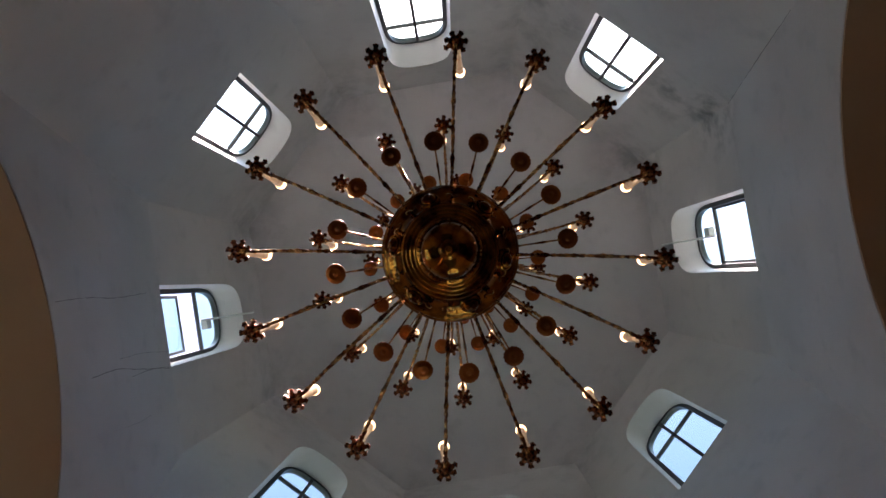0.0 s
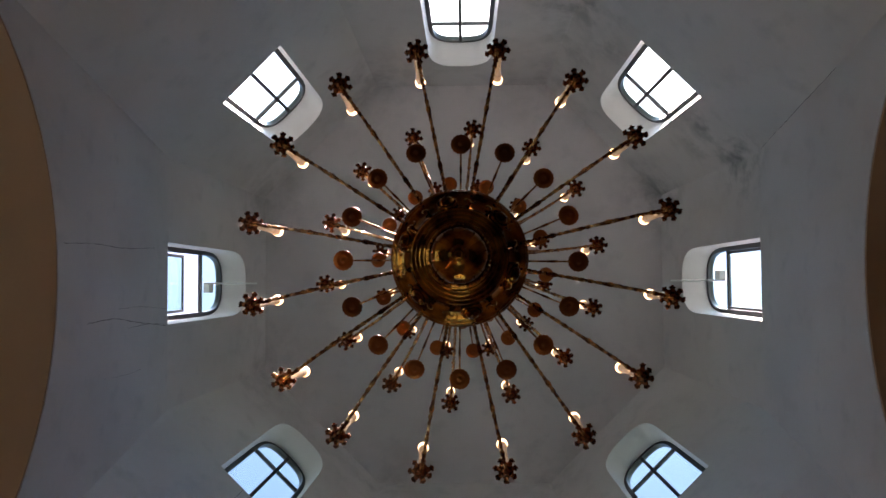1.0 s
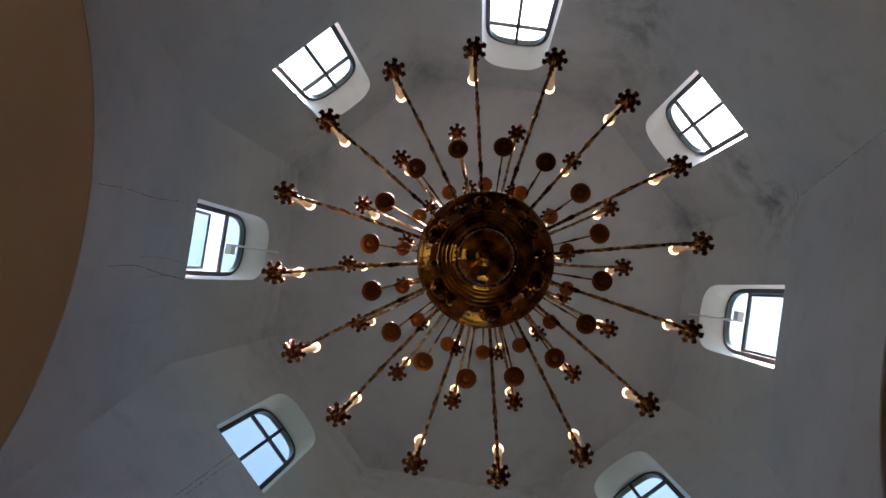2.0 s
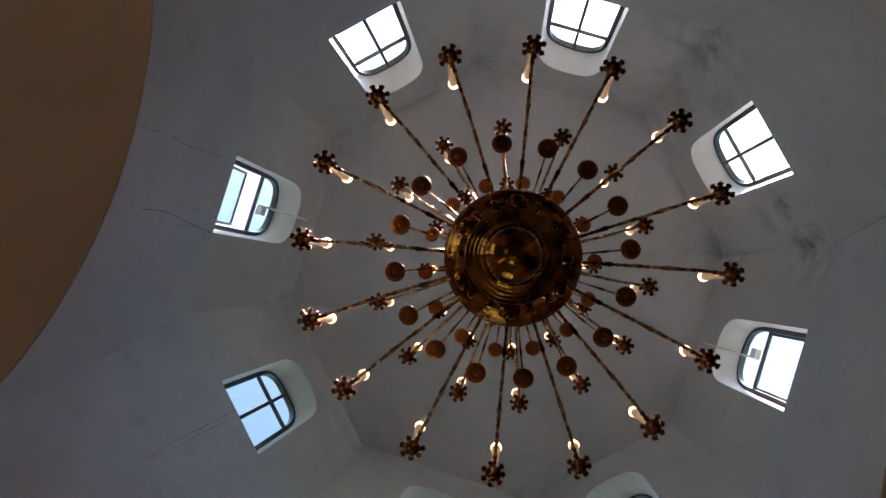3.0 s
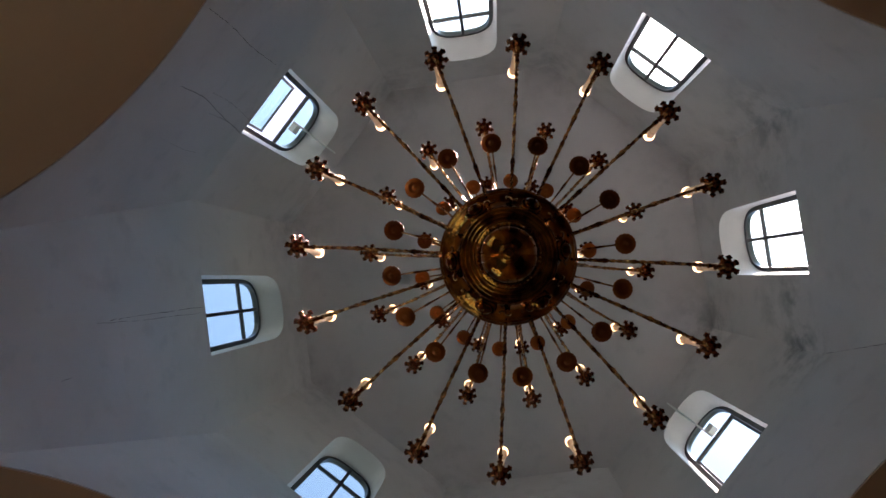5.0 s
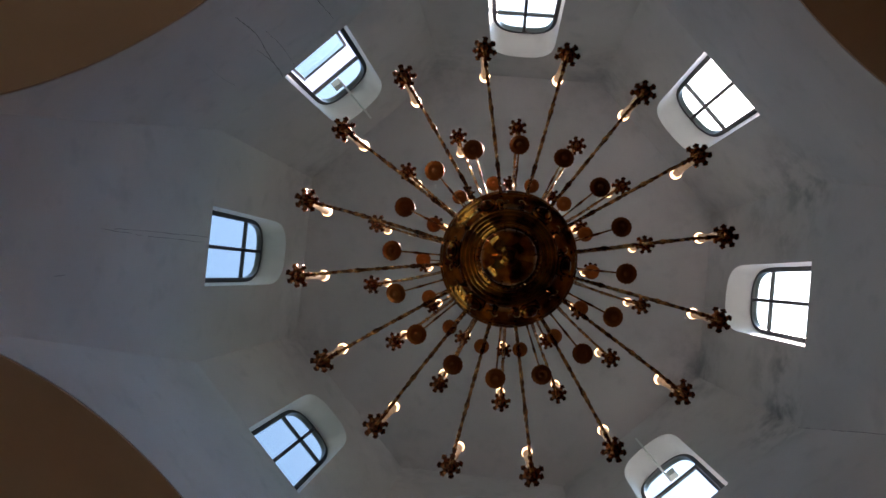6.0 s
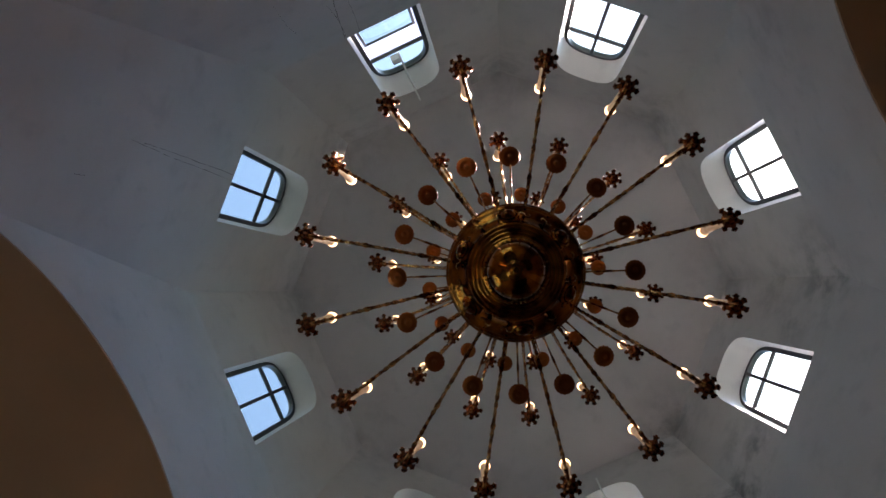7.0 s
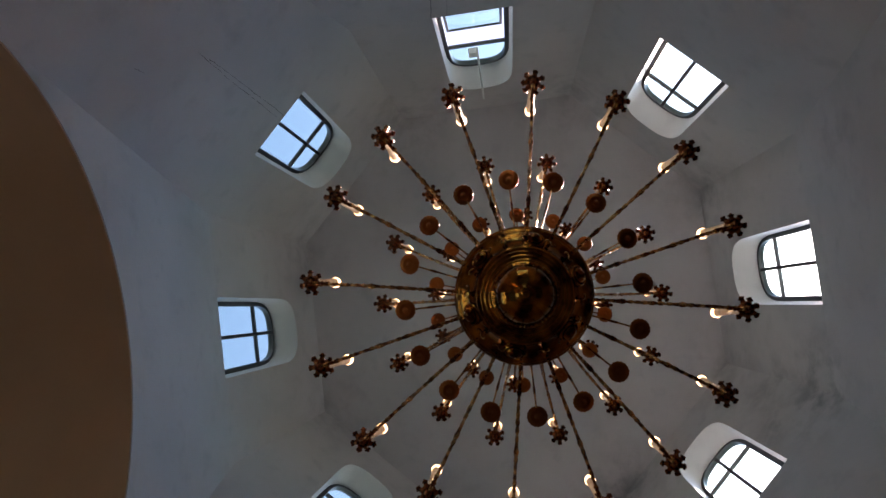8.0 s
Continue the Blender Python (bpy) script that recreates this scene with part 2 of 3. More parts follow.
def arch_band(bm, wo, crown_o, w_in, crown_i, y0, y1, n=28):
    """The curved head of a window frame: a band between two arches that spring from one shoulder."""
    rows = []
    for w, crown, e in ((w_in, crown_i, 3.4), (wo, crown_o, 2.9)):
        arch = []
        for i in range(n + 1):
            a = math.pi * i / n
            u, v = math.cos(a), math.sin(a)
            arch.append((math.copysign(w * abs(u) ** (2 / e), u), ZSH + (crown - ZSH) * max(0.0, v) ** (2 / e)))
        for yy in (y0, y1):
            rows.append([bm.verts.new((x, yy, z)) for x, z in arch])
    a, b, c2, d = rows
    for i in range(n):
        for p, q in ((a, c2), (c2, d), (d, b), (b, a)):
            bm.faces.new((p[i], p[i + 1], q[i + 1], q[i]))
    bm.faces.new((a[0], b[0], d[0], c2[0]))
    bm.faces.new((a[-1], c2[-1], d[-1], b[-1]))


def window(k):
    ap = R if k % 2 == 0 else RD
    vent = k in (0, 4)
    root = new("window_%d" % (k + 1))
    y = ap + DEPTH
    ft, fd = 0.054, 0.07    # width and depth of the frame
    wi = W - ft
    bm = bmesh.new()
    for sgn in (-1, 1):
        box(bm, *sorted((sgn * wi, sgn * (W + 0.01))), y, y + fd, Z1 + 0.1, ZSH + 0.002)
    arch_band(bm, W + 0.01, ZTOP + 0.012, wi, ZTOP - ft * 1.25, y, y + fd)
    box(bm, -wi, wi, y, y + fd, Z1 + 0.1, Z1 + 0.16)
    part("window_frame", bm, FRAME, root, "", radians(40))
    zt = 12.0 if vent else 12.11
    bm = bmesh.new()
    box(bm, -wi, wi, y + 0.004, y + fd - 0.025, zt - 0.024, zt + 0.024)
    part("transom", bm, FRAME, root)
    if not vent:
        bm = bmesh.new()
        box(bm, -0.022, 0.022, y + 0.006, y + fd - 0.03, zt + 0.025, ZTOP - ft + 0.01)
        part("mullion", bm, FRAME, root)
        bm = bmesh.new()
        box(bm, -0.022, 0.022, y + 0.006, y + fd - 0.03, Z1 + 0.161, zt - 0.025)
        part("mullion", bm, FRAME, root)
    # glass, pane by pane
    for sgn in (-1, 1):
        bm = bmesh.new()
        xs = [sgn * (0.018 + (wi - 0.018) * i / 12) for i in range(13)]
        columns(bm, xs, lambda x: zt + 0.02, lambda x: max(zt + 0.021, arch_top(x, wi + 0.004, ZTOP - ft * 1.25 + 0.004, ZSH, 3.4)), y + 0.026, y + 0.03)
        g = part("pane", bm, GLASS, root)
        g.visible_shadow = False
        if not vent:
            bm = bmesh.new()
            box(bm, *sorted((sgn * 0.017, sgn * (wi + 0.003))), y + 0.026, y + 0.03, Z1 + 0.155, zt - 0.02)
            g = part("pane", bm, GLASS, root)
            g.visible_shadow = False
    if vent:
        bm = bmesh.new()
        h = zt - 0.03 - (Z1 + 0.17)
        rail = 0.032
        for sgn in (-1, 1):
            box(bm, *sorted((sgn * (wi - 0.006 - rail), sgn * (wi - 0.006))), 0, 0.04, 0, h)
        box(bm, -wi + rail + 0.006, wi - rail - 0.006, 0, 0.04, 0, 0.05)
        box(bm, -wi + rail + 0.006, wi - rail - 0.006, 0, 0.026, h - 0.026, h)
        sash = part("sash", bm, FRAME, root)
        bm = bmesh.new()
        box(bm, -wi + 0.036, wi - 0.036, 0.015, 0.019, 0.048, h - 0.024)
        g = part("pane", bm, GLASS, sash)
        g.visible_shadow = False
        sash.matrix_basis = pose(0, y + 0.065 if k == 0 else y + 0.005, Z1 + 0.17, -4.6 if k == 0 else 0, 0, 0)
        # vent opener: gearbox on the transom and a rod towards the ceiling
        op = bmesh.new()
        box(op, 0.012, 0.12, y - 0.075, y - 0.002, zt + 0.05, zt + 0.24)
        part("opener_box", op, STEEL, root, "grey metal vent opener box")
        op = bmesh.new()
        tube(op, [(0.0, y - 0.03, zt - 0.02), (0.0, ap + 0.06, ZTOP - 0.25), (0.0, ap - 0.03, ZTOP + 0.05), (0.0, ap - 0.035, ZTOP + 0.45)], [0.013] * 4, 8)
        part("opener_rod", op, STEEL, root, "thin light metal opener rod")
    bm = bmesh.new()
    prism(bm, [(-W - 0.005, ap + 0.005, Z1 + 0.002), (W + 0.005, ap + 0.005, Z1 + 0.002), (W + 0.005, y + fd, Z1 + 0.002), (-W - 0.005, y + fd, Z1 + 0.002)],
          [(-W - 0.005, ap + 0.005, Z1 + 0.012), (W + 0.005, ap + 0.005, Z1 + 0.012), (W + 0.005, y + fd, Z1 + 0.06), (-W - 0.005, y + fd, Z1 + 0.06)])
    part("window_sill", bm, PLASTER, root, "white plastered sloping sill")
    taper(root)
    root.matrix_world = turned(k)
    label = {0: "arched window with its lower sash open and a vent rod", 4: "arched window with one closed lower pane and a vent rod"}.get(k, "arched four-pane window with thin dark grey frame")
    return tagged(root, label, "window", "drum windows", "structure")


for k in range(8):
    wall_panel(k)
    window(k)


def octagon(ap_scale, z):
    pts = []
    for k in range(8):
        ang = math.pi / 2 * (k // 2)
        p = (R, S) if k % 2 == 0 else (S, R)
        pts.append(Vector((p[0] * math.cos(ang) - p[1] * math.sin(ang), p[0] * math.sin(ang) + p[1] * math.cos(ang), 0)) * ap_scale + Vector((0, 0, z)))
    return pts


def dome():
    """Shallow dome whose foot is the octagon and whose rings grow round towards the top."""
    bm = bmesh.new()
    seg, rise, steps = 64, 1.8, 14
    oct_pts = octagon(1.0, 0)

    def foot(a):
        best = 1e9
        for i in range(8):
            p, q = oct_pts[i - 1], oct_pts[i]
            n = Vector((q.y - p.y, p.x - q.x, 0)).normalized()
            d = p.dot(n) / max(1e-6, n.x * math.cos(a) + n.y * math.sin(a)) if n.x * math.cos(a) + n.y * math.sin(a) > 0.05 else 1e9
            best = min(best, d)
        return best

    for lift, flip in ((0.0, False), (0.35, True)):
        rings = []
        for s in range(steps + 1):
            u = s / steps
            ring = []
            for i in range(seg):
                a = 2 * math.pi * (i + 0.5) / seg
                f = foot(a)
                blend = min(1.0, u * 1.3)
                rr = (f * (1 - blend) + R * 1.03 * blend) * (1 - u) * 1.015
                ring.append(bm.verts.new((rr * math.cos(a), rr * math.sin(a), Z2 - 0.03 + lift + rise * (1 - (1 - u) ** 2))))
            rings.append(ring if s < steps else None)
            if s == steps:
                top = bm.verts.new((0, 0, Z2 + lift + rise))
                for v in ring:
                    bm.verts.remove(v)
                for i in range(seg):
                    bm.faces.new((rings[-2][i], rings[-2][(i + 1) % seg], top))
            elif s:
                for i in range(seg):
                    j = (i + 1) % seg
                    bm.faces.new((rings[s - 1][i], rings[s - 1][j], ring[j], ring[i]))
    ob = part("ceiling", bm, PLASTER, None, "", radians(40))
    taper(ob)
    tagged(ob, "white plastered shallow dome over the drum", "ceiling", kind="structure")
    bm = bmesh.new()
    a, b = octagon(1.0 + (T - 0.05) / R, ZW + 0.003), octagon(0.995, ZW + 0.003)
    a2 = [p + Vector((0, 0, 0.5)) for p in a]
    av, bv, cv = [bm.verts.new(p) for p in a], [bm.verts.new(p) for p in b], [bm.verts.new(p) for p in a2]
    for i in range(8):
        bm.faces.new((av[i - 1], av[i], bv[i], bv[i - 1]))
        bm.faces.new((av[i - 1], cv[i - 1], cv[i], av[i]))
    apex = bm.verts.new((0, 0, Z2 + 3.2))
    for i in range(8):
        bm.faces.new((cv[i - 1], cv[i], apex))
    ob = part("drum_roof", bm, ROOF)
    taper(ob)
    tagged(ob, "grey-green sheet metal roof over the drum", "roof", kind="structure")


dome()

# ---- arches, pendentives and arms of the church ----
AR = 2.3                          # radius of the four arches
CROWN = {0: 7.61, 2: 7.75, 4: 7.73, 6: 7.83}
ZS = 5.3                          # pendentives end here on the chamfered piers
FACE = R - 0.006                 # the lower faces stand a little proud of the drum


def ridge_z(y):
    """Height of the pendentive's ridge on the long wall at y from its middle."""
    return Z1 if abs(y) <= S else Z1 + (ZS - Z1) * (abs(y) - S) / (AR - S)


def spandrel(k):
    crown = CROWN[k]
    ar = 2.18 if k == 6 else AR
    spring = crown - ar
    rr = ar + 0.02
    xs = sorted({-AR * math.cos(math.pi * i / 40) for i in range(41)} | {-S, S})
    bm = bmesh.new()

    def low(x):
        return spring + 0.02 + math.sqrt(max(0.0, rr * rr - x * x)) - 0.02

    columns(bm, xs, low, lambda x: max(ridge_z(x), low(x) + 0.02), FACE, FACE + 0.5)
    ob = part("arch_wall_%d" % (k // 2 + 1), bm, PLASTER, None, "", radians(30))
    ob.matrix_world = turned(k)
    tagged(ob, "white plastered wall over a wide round arch", "wall", kind="structure")
    if k == 0:
        f = FACE + 0.001
        crack(ob, [(-0.3, f, 7.7), (-0.32, f, 8.2), (-0.31, f, 8.75), (-0.34, f, 9.5)], 0.006, 1)
        crack(ob, [(0.33, f, 8.1), (0.31, f, 8.6), (0.36, f, 9.1), (0.43, f, 9.85)], 0.007, 2)
        crack(ob, [(0.41, f, 8.9), (0.39, f, 9.3), (0.41, f, 9.8)], 0.005, 3)
        crack(ob, [(0.23, f, 8.7), (0.22, f, 9.2), (0.26, f, 9.86)], 0.005, 4)
        crack(ob, [(0.8, f, 8.4), (0.82, f, 8.9), (0.8, f, 9.2)], 0.004, 5)
    if k == 4:
        f = FACE + 0.002
        # the dirt line down the pendentive's ridge, built with the crack tube
        crack(ob, [(S + 0.0, f, Z1 - 0.01), (S + 0.11, f, Z1 - 0.5), (S + 0.24, f, Z1 - 1.1), (S + 0.38, f, Z1 - 1.75)], 0.009, 6)
    # barrel vault behind the arch
    bm = bmesh.new()
    n, length = 48, 5.5
    rings = []
    for r, y in ((ar, FACE + 0.006), (ar, R + length), (ar + 0.2, R + length), (ar + 0.2, FACE + 0.3), (ar + 0.019, FACE + 0.3), (ar + 0.019, FACE + 0.006)):
        rings.append([bm.verts.new((-r * math.cos(math.pi * i / n), y, spring + r * math.sin(math.pi * i / n))) for i in range(n + 1)])
    for j in range(6):
        p, q = rings[j], rings[(j + 1) % 6]
        for i in range(n):
            bm.faces.new((p[i], p[i + 1], q[i + 1], q[i]))
    ob = part("vault_%d" % (k // 2 + 1), bm, TAN, None, "", radians(40))
    ob.matrix_world = turned(k)
    tagged(ob, "tan painted barrel vault behind the arch", "vault", kind="structure")
    bm = bmesh.new()
    for sgn in (-1, 1):
        box(bm, *sorted((sgn * AR, sgn * (AR + 0.3))), R + 0.0, R + length, 0.0, spring - 0.002)
    ob = part("arm_wall_%d" % (k // 2 + 1), bm, TAN)
    ob.matrix_world = turned(k)
    tagged(ob, "tan painted walls of a church arm", "wall", kind="structure")


def pendentive(k):
    """Flat sloping face under a diagonal drum wall, with the chamfered pier below it."""
    low_half = (R - AR) / math.sqrt(2) + 0.004
    low_ap = (R + AR) / math.sqrt(2)
    bm = bmesh.new()
    e = 0.006
    top_f = [(-SD - 0.006, RD - e, Z1), (SD + 0.006, RD - e, Z1)]
    bot_f = [(low_half, low_ap - e, ZS), (-low_half, low_ap - e, ZS)]
    front = top_f + bot_f
    back = [(x * (1.25 if z > ZS else 1.6), y + 0.45, z) for x, y, z in front]
    prism(bm, front, back)
    ob = part("pendentive_%d" % (k // 2 + 1), bm, PLASTER)
    ob.matrix_world = turned(k)
    tagged(ob, "white plastered flat pendentive", "pendentive", kind="structure")
    if k == 7:
        def on_face(x, z):
            u = (Z1 - z) / (Z1 - ZS)
            return (x, RD - e + (low_ap - RD) * u + 0.001, z)
        crack(ob, [on_face(-0.09, 9.85), on_face(-0.08, 9.2), on_face(-0.07, 8.6), on_face(-0.06, 8.3)], 0.0065, 7)
        crack(ob, [on_face(-0.03, 9.8), on_face(-0.03, 9.2), on_face(-0.03, 8.7), on_face(-0.05, 8.0)], 0.0065, 8)
        crack(ob, [on_face(0.35, 7.75), on_face(0.36, 7.6)], 0.006, 9)
    bm = bmesh.new()
    prism(bm, [(-low_half, low_ap, 0), (low_half, low_ap, 0), (low_half + 0.5, low_ap + 0.5, 0), (-low_half - 0.5, low_ap + 0.5, 0)],
          [(-low_half, low_ap, ZS), (low_half, low_ap, ZS), (low_half + 0.5, low_ap + 0.5, ZS), (-low_half - 0.5, low_ap + 0.5, ZS)])
    ob = part("pier_%d" % (k // 2 + 1), bm, TAN)
    ob.matrix_world = turned(k)
    tagged(ob, "tan painted chamfered pier", "pier", kind="structure")


def crack(wall, points, width, seed):
    """A hairline crack that wanders over a wall face; points are local (x, y, z) on that face."""
    rng = random.Random(seed)
    bm = bmesh.new()
    pts = [p + Vector((rng.uniform(-0.0035, 0.0035), 0, rng.uniform(-0.01, 0.01))) for p in bezier(points, 10)]
    tube(bm, pts, [width * (0.25 + 0.6 * rng.random()) for _ in pts], 5, 0.7)
    part("crack", bm, CRACK, wall, "dark hairline crack in the plaster")


for k in (0, 2, 4, 6):
    spandrel(k)
    pendentive(k + 1)

bm = bmesh.new()
box(bm, -9, 9, -9, 9, -0.2, 0)
tagged(part("floor", bm, FLOOR), "dark brown polished stone church floor", "floor", kind="structure")
bm = bmesh.new()
box(bm, -300, 300, -300, 300, -0.4, -0.21)
tagged(part("ground", bm, GROUND), "plain grey ground round the church", "ground", kind="structure")
# unseen flat roof slab round the drum, added to block stray sky light, and the outer walls
bm = bmesh.new()
inner = octagon(1.0 + 0.48 / R, 0)
outer = []
for p in inner:
    m = max(abs(p.x), abs(p.y))
    outer.append(p * (8.8 / m))
for zz in (8.2, 8.4):
    iv = [bm.verts.new((p.x, p.y, zz)) for p in inner]
    ov = [bm.verts.new((p.x, p.y, zz)) for p in outer]
    for i in range(8):
        a, b = outer[i - 1], outer[i]
        if abs(abs(a.x) - 8.8) < 1e-4 and abs(abs(b.y) - 8.8) < 1e-4 or abs(abs(a.y) - 8.8) < 1e-4 and abs(abs(b.x) - 8.8) < 1e-4:
            corner = bm.verts.new((math.copysign(8.8, a.x if abs(a.x) > abs(b.x) else b.x), math.copysign(8.8, a.y if abs(a.y) > abs(b.y) else b.y), zz))
            bm.faces.new((iv[i - 1], ov[i - 1], corner, ov[i], iv[i]))
        else:
            bm.faces.new((iv[i - 1], ov[i - 1], ov[i], iv[i]))
tagged(part("nave_roof", bm, ROOF), "unseen grey-green slab round the drum that blocks sky light", "roof", kind="structure")
OPENINGS = {0: [], 1: [], 2: [(-2.1, -0.8), (-0.65, 0.65), (0.8, 2.1)], 3: [(-2.1, -0.8), (-0.65, 0.65), (0.8, 2.1)]}  # tall windows that end two arms: out of view, and enlarged to brighten nave and brass
for i in range(4):
    bm = bmesh.new()
    x = -8.8
    for x0, x1 in OPENINGS[i] + [(8.5, None)]:
        box(bm, x, x0, 8.5, 8.8, -0.2, 8.19)
        if x1:
            box(bm, x0, x1, 8.5, 8.8, -0.2, 1.4)
            box(bm, x0, x1, 8.5, 8.8, 6.1, 8.19)
            x = x1
    ob = part("outer_wall_%d" % (i + 1), bm, TAN)
    ob.matrix_world = Matrix.Rotation(math.pi / 2 * i, 4, "Z")
    tagged(ob, "tan painted end wall of the church", "wall", kind="structure")
    for x0, x1 in OPENINGS[i]:
        root = new("arm_window")
        bm = bmesh.new()
        box(bm, x0, x0 + 0.05, 8.6, 8.66, 1.4, 6.1)
        box(bm, x1 - 0.05, x1, 8.6, 8.66, 1.4, 6.1)
        box(bm, x0 + 0.05, x1 - 0.05, 8.6, 8.66, 1.4, 1.45)
        box(bm, x0 + 0.05, x1 - 0.05, 8.6, 8.66, 6.05, 6.1)
        part("window_frame", bm, FRAME, root)
        for q in (2.1, 2.8, 3.5, 4.2, 4.9, 5.5):
            bm = bmesh.new()
            box(bm, x0 + 0.052, x1 - 0.052, 8.61, 8.65, q - 0.025, q + 0.025)
            part("glazing_bar", bm, FRAME, root)
        bm = bmesh.new()
        box(bm, (x0 + x1) / 2 - 0.03, (x0 + x1) / 2 + 0.03, 8.605, 8.655, 1.45, 6.05)
        part("mullion", bm, FRAME, root)
        bm = bmesh.new()
        box(bm, x0 + 0.048, x1 - 0.048, 8.628, 8.632, 1.448, 6.052)
        part("pane", bm, GLASS, root).visible_shadow = False
        root.matrix_world = Matrix.Rotation(math.pi / 2 * i, 4, "Z")
        tagged(root, "tall plain window at the end of a church arm", "window", kind="structure")

# ---- the chandelier ----
CX, CY = -0.028, 0.048
chandelier = new("chandelier")
chandelier.location = (CX, CY, 3.8)
BASE = 3.8
tagged(chandelier, "three-tier gilt brass church chandelier with lit candle bulbs", "chandelier")


def lathe_part(name, profile, mat, label="", seg=40):
    bm = bmesh.new()
    lathe(bm, [(r, z - BASE) for r, z in profile], seg)
    return part(name, bm, mat, chandelier, label, radians(35))


def arc(r0, z0, r1, z1, bulge, n=7):
    """Profile points of a swelling (or hollow) moulding."""
    d = math.hypot(r1 - r0, z1 - z0)
    nr, nz = (z1 - z0) / d, -(r1 - r0) / d
    return [(r0 + (r1 - r0) * i / n + nr * bulge * math.sin(math.pi * i / n), z0 + (z1 - z0) * i / n + nz * bulge * math.sin(math.pi * i / n)) for i in range(n + 1)]


def ridges(r0, z0, r1, z1, count, bulge):
    """Profile points of a row of narrow turned ridges with grooves between them."""
    out = []
    for i in range(count):
        a, b = i / count, (i + 0.9) / count
        out += arc(r0 + (r1 - r0) * a, z0 + (z1 - z0) * a, r0 + (r1 - r0) * b, z0 + (z1 - z0) * b, bulge, 5)
    return out + [(r1, z1)]


lathe_part("finial", [(0, 3.836), (0.008, 3.836)] + arc(0.01, 3.838, 0.026, 3.85, 0.003) + [(0.028, 3.852)] + arc(0.03, 3.853, 0.084, 3.92, 0.013, 12) + [(0.085, 3.926)] + [(0.089, 3.945), (0.086, 3.956)] + arc(0.088, 3.96, 0.09, 3.978, 0.008) + [(0.08, 3.985), (0.06, 4.0), (0, 4.0)], BRASS, "polished brass ball finial", 64)
lathe_part("bowl", [(0.055, 3.986), (0.09, 3.99)] + ridges(0.094, 3.992, 0.145, 4.028, 4, 0.0045) + arc(0.146, 4.032, 0.192, 4.09, -0.006, 9) + [(0.194, 4.094)] + arc(0.196, 4.096, 0.204, 4.112, 0.004) + [(0.203, 4.118)] + arc(0.207, 4.122, 0.207, 4.15, 0.007) + [(0.2, 4.16), (0.15, 4.2), (0.07, 4.24), (0, 4.24)], BRASS, "dark stepped brass bowl", 72)
# cast scrolls round the bowl
bm = bmesh.new()
half = []
for j in range(9):
    a = radians(270 - 32 * j)
    half.append((0.0105 * math.cos(a) * (1 - j / 16), 0.0105 + 0.0105 * math.sin(a) * (1 - j / 16)))
flat = [(-u, -v) for u, v in half[::-1]] + half[1:]
pts = [(0.172 + u * 0.62, v, 4.058 - BASE + u * 0.78) for u, v in flat]
tube(bm, pts, [0.0014 + 0.0022 * math.sin(math.pi * j / (len(pts) - 1)) for j in range(len(pts))], 6)
scroll = mesh_of("scroll", bm, BRASS_FLECKED, radians(60))
for i in range(16):
    ob = part("scroll", scroll, BRASS_FLECKED, chandelier)
    ob.matrix_basis = Matrix.Rotation(2 * math.pi * (i + 0.5) / 16, 4, "Z")
# beaded edges of the finial and of the bowl
for ring_r, ring_z, bead_r, count in ((0.0905, 3.952, 0.0034, 44), (0.207, 4.128, 0.0042, 84)):
    bm = bmesh.new()
    for i in range(count):
        a = 2 * math.pi * i / count
        bmesh.ops.create_icosphere(bm, subdivisions=1, radius=bead_r, matrix=Matrix.Translation((ring_r * math.cos(a), ring_r * math.sin(a), ring_z - BASE)))
    part("beading", bm, BRASS_FLECKED, chandelier, "row of small brass beads", radians(80))
# six round cast bosses, each in a ring, between the scrolls
bm = bmesh.new()
lathe(bm, [(0, -0.02), (0.01, -0.0185), (0.019, -0.013), (0.024, -0.006), (0.0245, -0.001), (0.027, -0.003), (0.03, -0.006), (0.033, -0.003), (0.034, 0.006), (0, 0.006)], 28)
boss = mesh_of("boss", bm, BRASS, radians(40))
for i in range(6):
    ob = part("boss", boss, BRASS, chandelier)
    ob.matrix_basis = Matrix.Rotation(2 * math.pi * i / 6 + 0.3, 4, "Z") @ pose(0.168, 0, 4.06 - BASE, 0, -52, 0)
lathe_part("column", [(0, 4.2), (0.05, 4.22), (0.035, 4.3), (0.06, 4.36), (0.1, 4.4), (0.11, 4.44), (0.1, 4.48), (0.05, 4.52), (0.032, 4.62), (0.04, 4.75), (0.08, 4.85), (0.14, 4.9), (0.155, 4.94), (0.145, 4.98), (0.06, 5.05), (0.03, 5.2), (0.05, 5.4), (0.08, 5.45), (0.07, 5.5), (0.03, 5.55), (0.05, 5.68), (0.11, 5.72), (0.12, 5.76), (0.1, 5.8), (0.03, 5.9), (0.02, 6.2), (0.035, 6.3), (0.02, 6.38), (0, 6.4)], BRASS, "turned brass column", 40)

# chain up to the dome
bm = bmesh.new()
z, n = 6.36, 0
top = drawn_to_eye((0, 0, Z2 + 1.7)).z
while z < top:
    ring = []
    for i in range(13):
        a = 2 * math.pi * i / 12
        u, v = 0.022 * math.cos(a), 0.05 * math.sin(a)
        ring.append((u if n % 2 == 0 else 0, 0 if n % 2 == 0 else u, z + 0.045 + v - BASE))
    tube(bm, ring, [0.006] * 13, 6)
    z += 0.082
    n += 1
part("chain", bm, BRASS_FLECKED, chandelier, "long brass suspension chain", radians(60))


